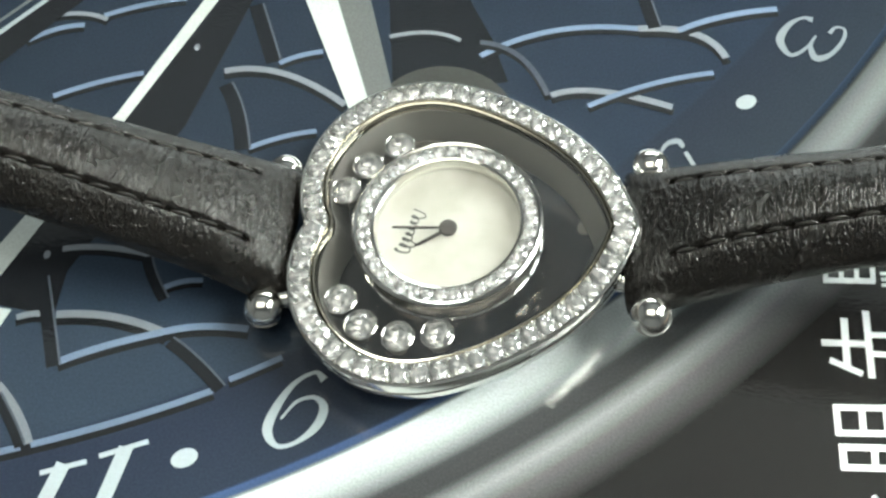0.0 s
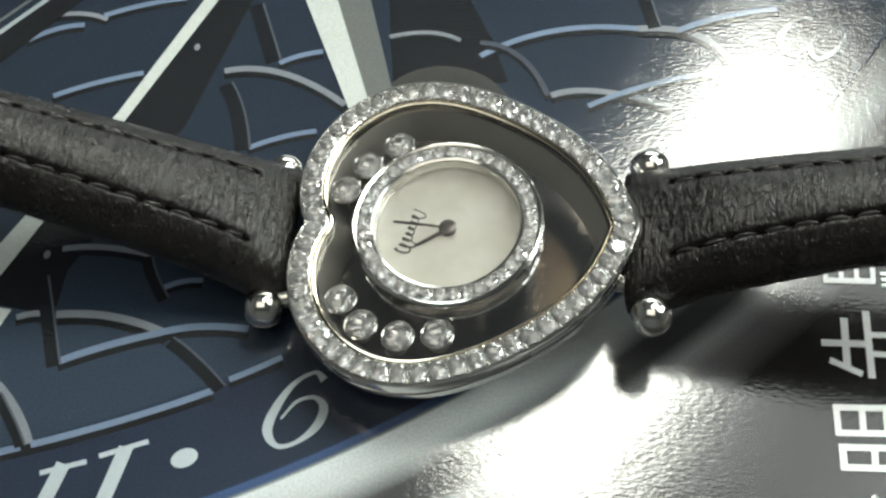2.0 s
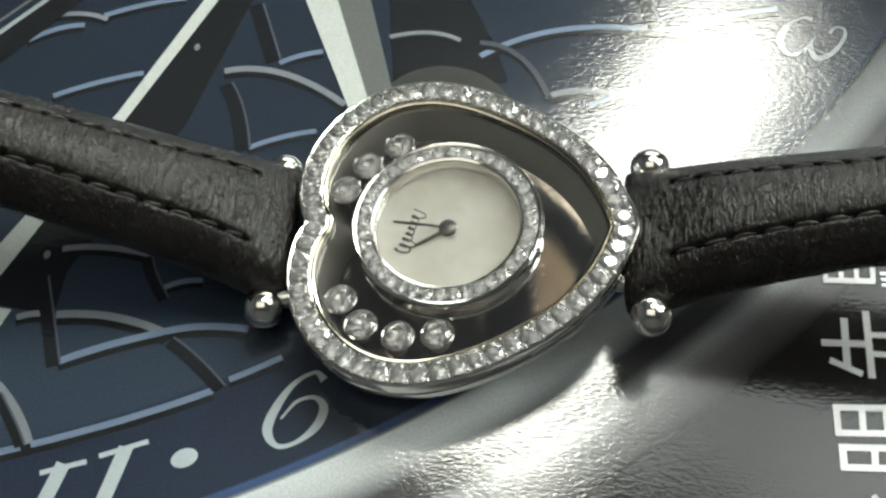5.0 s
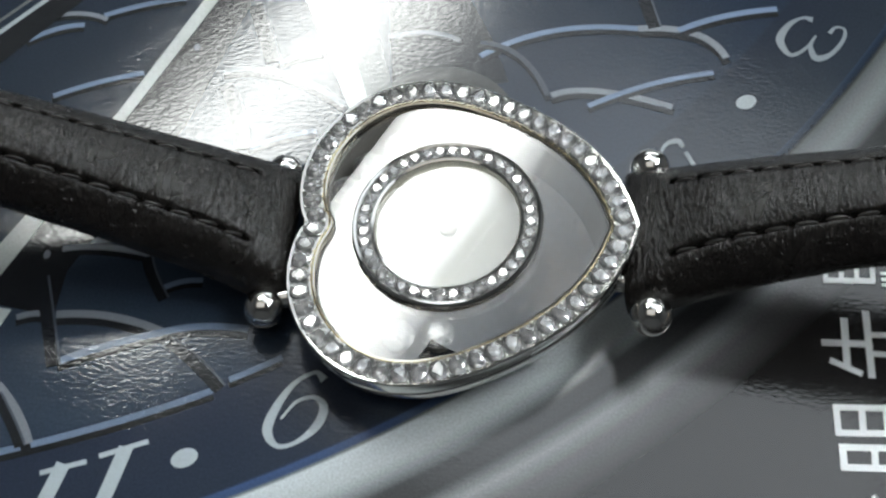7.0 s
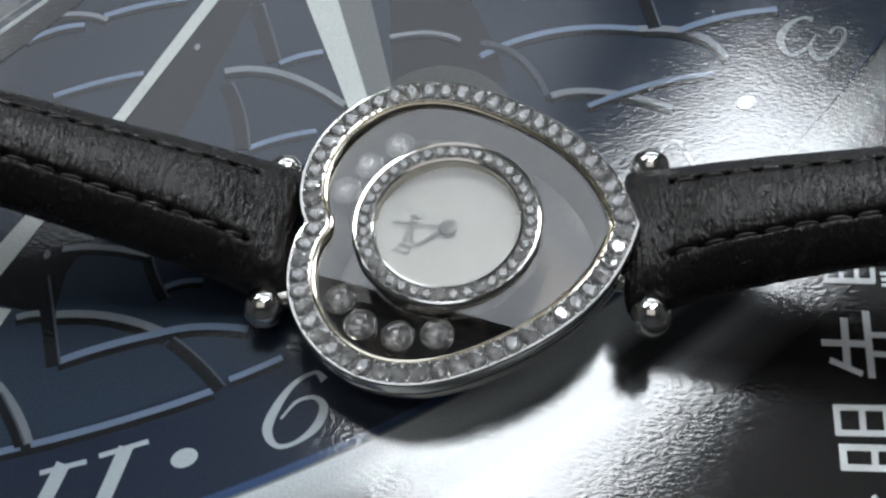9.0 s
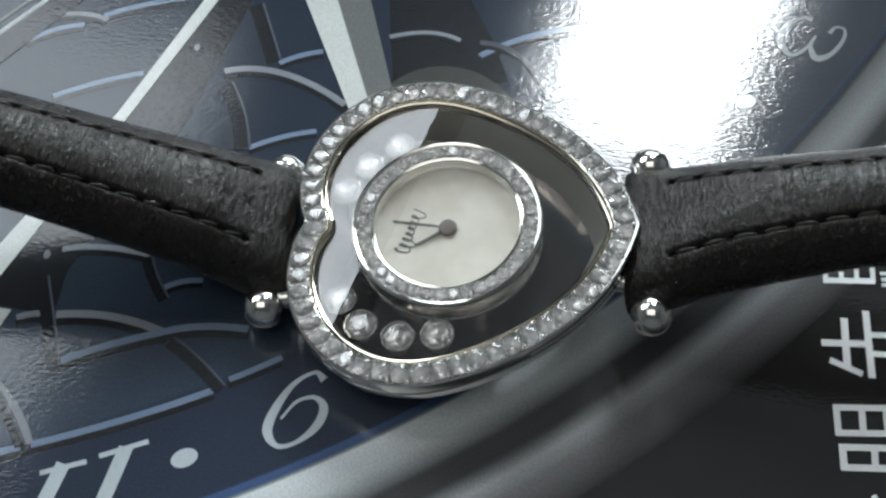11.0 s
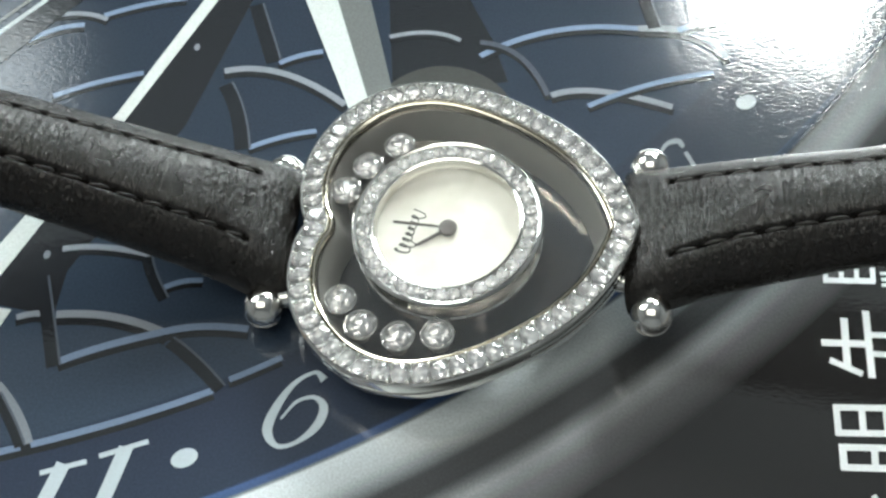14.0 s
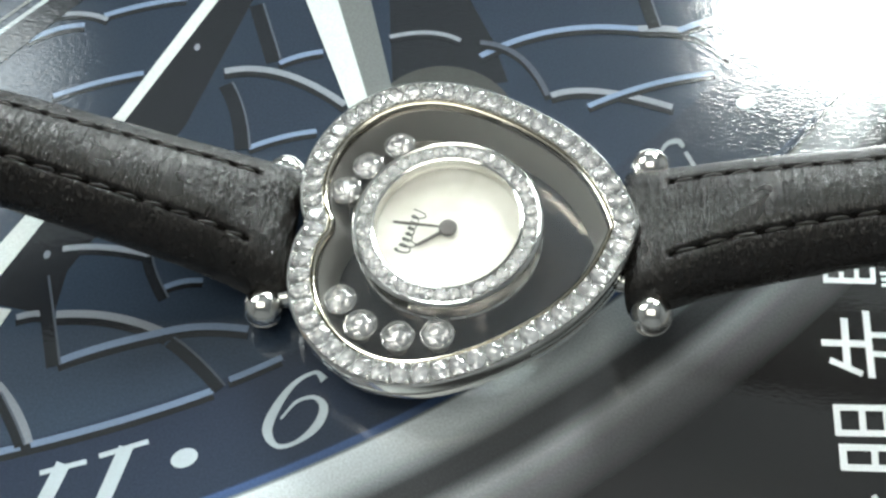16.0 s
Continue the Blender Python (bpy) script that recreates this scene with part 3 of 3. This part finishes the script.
    tooth = bmesh.new()
    box(tooth, -0.09, 0.09, -0.3, 0.3, -0.75, 0.75, 0.03)
    me = bpy.data.meshes.new("rib")
    tooth.to_mesh(me)
    tooth.free()
    for i in range(24):
        a = 2 * math.pi * i / 24
        r = shared("rib", me, steel, drum)
        r.matrix_basis = pose((HUB[0] + 7.74 * math.cos(a)) * MM, (HUB[1] + 7.74 * math.sin(a)) * MM, -1.75 * MM, 0, 0, math.degrees(a) + 90)
    part("ring_bed", lathe([(6.34, -0.2), (6.45, -0.62), (7.45, -0.62), (7.56, -0.2)], 128, HUB), bed_metal, drum)
    ring_gem = gem_mesh("ring_gem", 0.60, 0.45)
    seat_gems(ring_gem, [(HUB[0] + 6.95 * math.cos(a), HUB[1] + 6.95 * math.sin(a), -0.14) for a in np.arange(40) * 2 * math.pi / 40], drum)
    dial = part("dial", lathe([(6.04, -1.62), (0.01, -1.6)], 96, HUB), pearl, w, "cream mother-of-pearl dial", smooth=True)
    # signature as a plain looping stroke
    bm = bmesh.new()
    t = np.linspace(0, 1, 140)
    size = 0.30 + 0.55 * np.exp(-t * 9) + 0.5 * np.exp(-((t - 0.24) / 0.05) ** 2) + 0.55 * np.exp(-((t - 0.97) / 0.06) ** 2)
    sx = HUB[0] - 3.65 + 0.95 * t - size * np.sin(t * 44 + 0.6) * 0.95
    sy = HUB[1] - 2.25 + 3.9 * t + 0.24 * np.cos(t * 44 + 0.6) + 0.3 * size * np.sin(t * 44 + 0.6)
    pts = np.stack([sx, sy], 1)
    out = ribbon(pts, 0.15 + 0.04 * np.sin(t * 44))
    n = len(pts)
    vs = [bm.verts.new((x, y, -1.585)) for x, y in out]
    for i in range(n - 1):
        bm.faces.new((vs[i], vs[i + 1], vs[2 * n - 2 - i], vs[2 * n - 1 - i]))
    part("signature", bm, script_ink, dial, "small dark looping mark")
    # hands
    minute = bmesh.new()
    box(minute, 0, 4.7, -0.11, 0.11, -0.04, 0.04, 0.02)
    minute_hand = part("minute_hand", minute, hand_metal, w, "slim dark baton hand")
    hour = bmesh.new()
    box(hour, 0, 3.0, -0.14, 0.14, -0.04, 0.04, 0.02)
    hour_hand = part("hour_hand", hour, hand_metal, w, "short dark baton hand")
    hour_hand.matrix_basis = pose(HUB[0] * MM, HUB[1] * MM, -1.4 * MM, 0, 0, -147)
    hub = lathe([(0.01, -1.02), (0.45, -1.03), (0.72, -1.12), (0.78, -1.25), (0.72, -1.5), (0.6, -1.6)], 40, HUB)
    part("hub", hub, hand_metal, w, "round dark centre cap", smooth=True)
    # loose diamonds in collets, between the two glasses
    loose = gem_mesh("loose_gem", 1.22, 1.1)
    cup = bpy.data.meshes.new("collet")
    bm = lathe([(1.2, -0.5), (1.2, 0.08), (1.28, 0.14), (1.38, 0.08), (1.36, -0.6), (1.0, -1.3), (0.5, -1.6)], 40)
    bm.to_mesh(cup)
    bm.free()
    for x, y in ((-4.7, -6.6), (-2.75, -8.85), (0.35, -9.8), (3.5, -9.55), (-5.5, 4.0), (-3.8, 6.55), (-1.25, 8.65)):
        c = shared("collet", cup, steel, w, "floating diamond in a round collet", True)
        c.matrix_basis = pose(x * MM, y * MM, -1.55 * MM)
        seat_gems(loose, [(0, 0, -0.05)], c, mat=clear_diamond)
    # bars, balls and lugs that hold the strap
    for x, y0, y1, reach in ((-11.3, -7.0, 7.0, 2.6), (20.3, -7.05, 7.0, -4.4)):
        part("strap_bar", rod(bmesh.new(), (x, y0, -2.4), (x, y1, -2.4), 0.75), steel, w, smooth=True)
        for y in (y0, y1 - 0.65 * (x < 0)):
            bm = bmesh.new()
            bmesh.ops.create_uvsphere(bm, u_segments=40, v_segments=24, radius=1.68, matrix=Matrix.Translation((x, y, -2.4)))
            part("ball", bm, steel, w, "polished round ball finial", smooth=True)
            part("lug", rod(bmesh.new(), (x, y * (0.9 if x < 0 else 0.62), -2.5), (x + reach, y * (0.8 if x < 0 else 0.5), -2.8), 0.8), steel, w, smooth=True)

    def left_line(s):
        return -9.95 - 0.86 * s, -2.6 + 0.50 * s - 0.0012 * s * s - 0.1 * math.exp(-s)

    def right_line(s):
        return 18.5 + 0.955 * s, -3.2 + 0.40 * s - 0.006 * s * s

    strap(w, -1, left_line, lambda s: 0.6 + 0.03 * s - 0.4 * math.exp(-s / 4), lambda s: 6.0 - 0.04 * s + 0.5 * math.exp(-s / 4), "black grained leather strap with black stitching")
    strap(w, 1, right_line, lambda s: 0.2 + 0.02 * s, lambda s: 6.2 - 0.06 * min(s, 18) + 0.5 * math.exp(-s / 4), "black grained leather strap with black stitching")
    return w, minute_hand


# ---- the moving lights ----
def panel_light(reach, mat, label, low=-110):
    """A bright strip; where it reaches far to one side, an added dimmer wing from low upwards."""
    ob = tagged(new("light_panel"), label, "lamp")
    strip = min(reach, 32)
    foot = -112 if reach > strip else -110
    housing = box(bmesh.new(), -44, strip + 4, foot - 4, 114, 2, 20, 4)
    part("housing", housing, black_plastic, ob)
    part("diffuser", box(bmesh.new(), -40, strip, foot, 110, -1, 2.5, 0.8), mat, ob, "white glowing diffuser")
    if reach > strip:
        # unseen wing, added to reflect as a grey veil in the crystal
        part("wing_housing", box(bmesh.new(), strip + 4.1, reach + 4, low - 4, 114, 2, 20, 2), black_plastic, ob)
        part("wing_veil_glow", box(bmesh.new(), strip + 0.1, reach, low, 110, -1, 2.5, 0.8), mat, ob, "dim bluish-white glow added for the veil on the crystal")
    part("hanging_rod", rod(bmesh.new(), (0, 0, 19), (0, 0, 1400), 4), black_plastic, ob, "thin black rod up to the ceiling")
    return ob



room()
window()
desk()
magazine()
watch, minute_hand = wrist_watch()
lamp_a = panel_light(275, long_glow, "long light panel, brighter at one end, hanging on a rod", -92)
lamp_b = panel_light(25, glow, "narrow white light panel hanging on a rod")


def motions():
    """The minute hand's tick and the two lights carried over the watch."""
    def hand(a):
        return pose(HUB[0] * MM, HUB[1] * MM, -1.25 * MM, 0, 0, a)
    walk(minute_hand, [(0, hand(180)), (1.6, hand(180)), (1.9, hand(173.3)), (16, hand(173.3))])

    def over(x, y, turn=-20):
        return pose(x * MM, y * MM, 0.3, 0, 0, turn)
    walk(lamp_a, [(0, over(242, 35, -28)), (0.5, over(208, 58, -28)), (1, over(148, 103, -29)), (1.5, over(109, 158, -30)), (2, over(83, 174, -30)), (2.5, over(114, 169, -31)), (3, over(157, 162, -31)),
                  (3.5, over(133, 167, -30)), (4.2, over(97, 173, -29)), (5.3, over(48, 200, -30)), (6.3, over(-24, 215, -32)), (6.5, over(-36, 218, -32)), (7, over(-74, 236, -32)), (7.5, over(-86, 242, -30)),
                  (8, over(-152, 277, -25)), (8.5, over(-224, 302)), (9.2, over(-242, 305)), (11.3, over(-420, 250)), (12, over(-460, 250)), (16, over(-460, 250))])
    def under(x, y, turn=-20):
        return pose((7.1 + (x - 7.1) * 0.928) * MM, (-52 + (y + 52) * 0.928) * MM, 0.272, 0, 0, turn)
    walk(lamp_b, [(0, under(420, 150)), (5, under(400, 150)), (6.3, under(300, 130)), (7, under(225, 80)), (7.5, under(150, 88, -30)), (8, under(104, 112, -36)), (8.5, under(80, 134, -38)),
                  (9.2, under(67, 160, -38)), (10.3, under(86, 270, -28)), (11.3, under(108, 354)), (12, under(84, 370)), (12.5, under(78, 386)), (13, under(116, 402)), (13.5, under(146, 416)),
                  (14, under(166, 408)), (14.5, under(180, 394)), (15.2, under(184, 385)), (16, under(176, 387))])


motions()
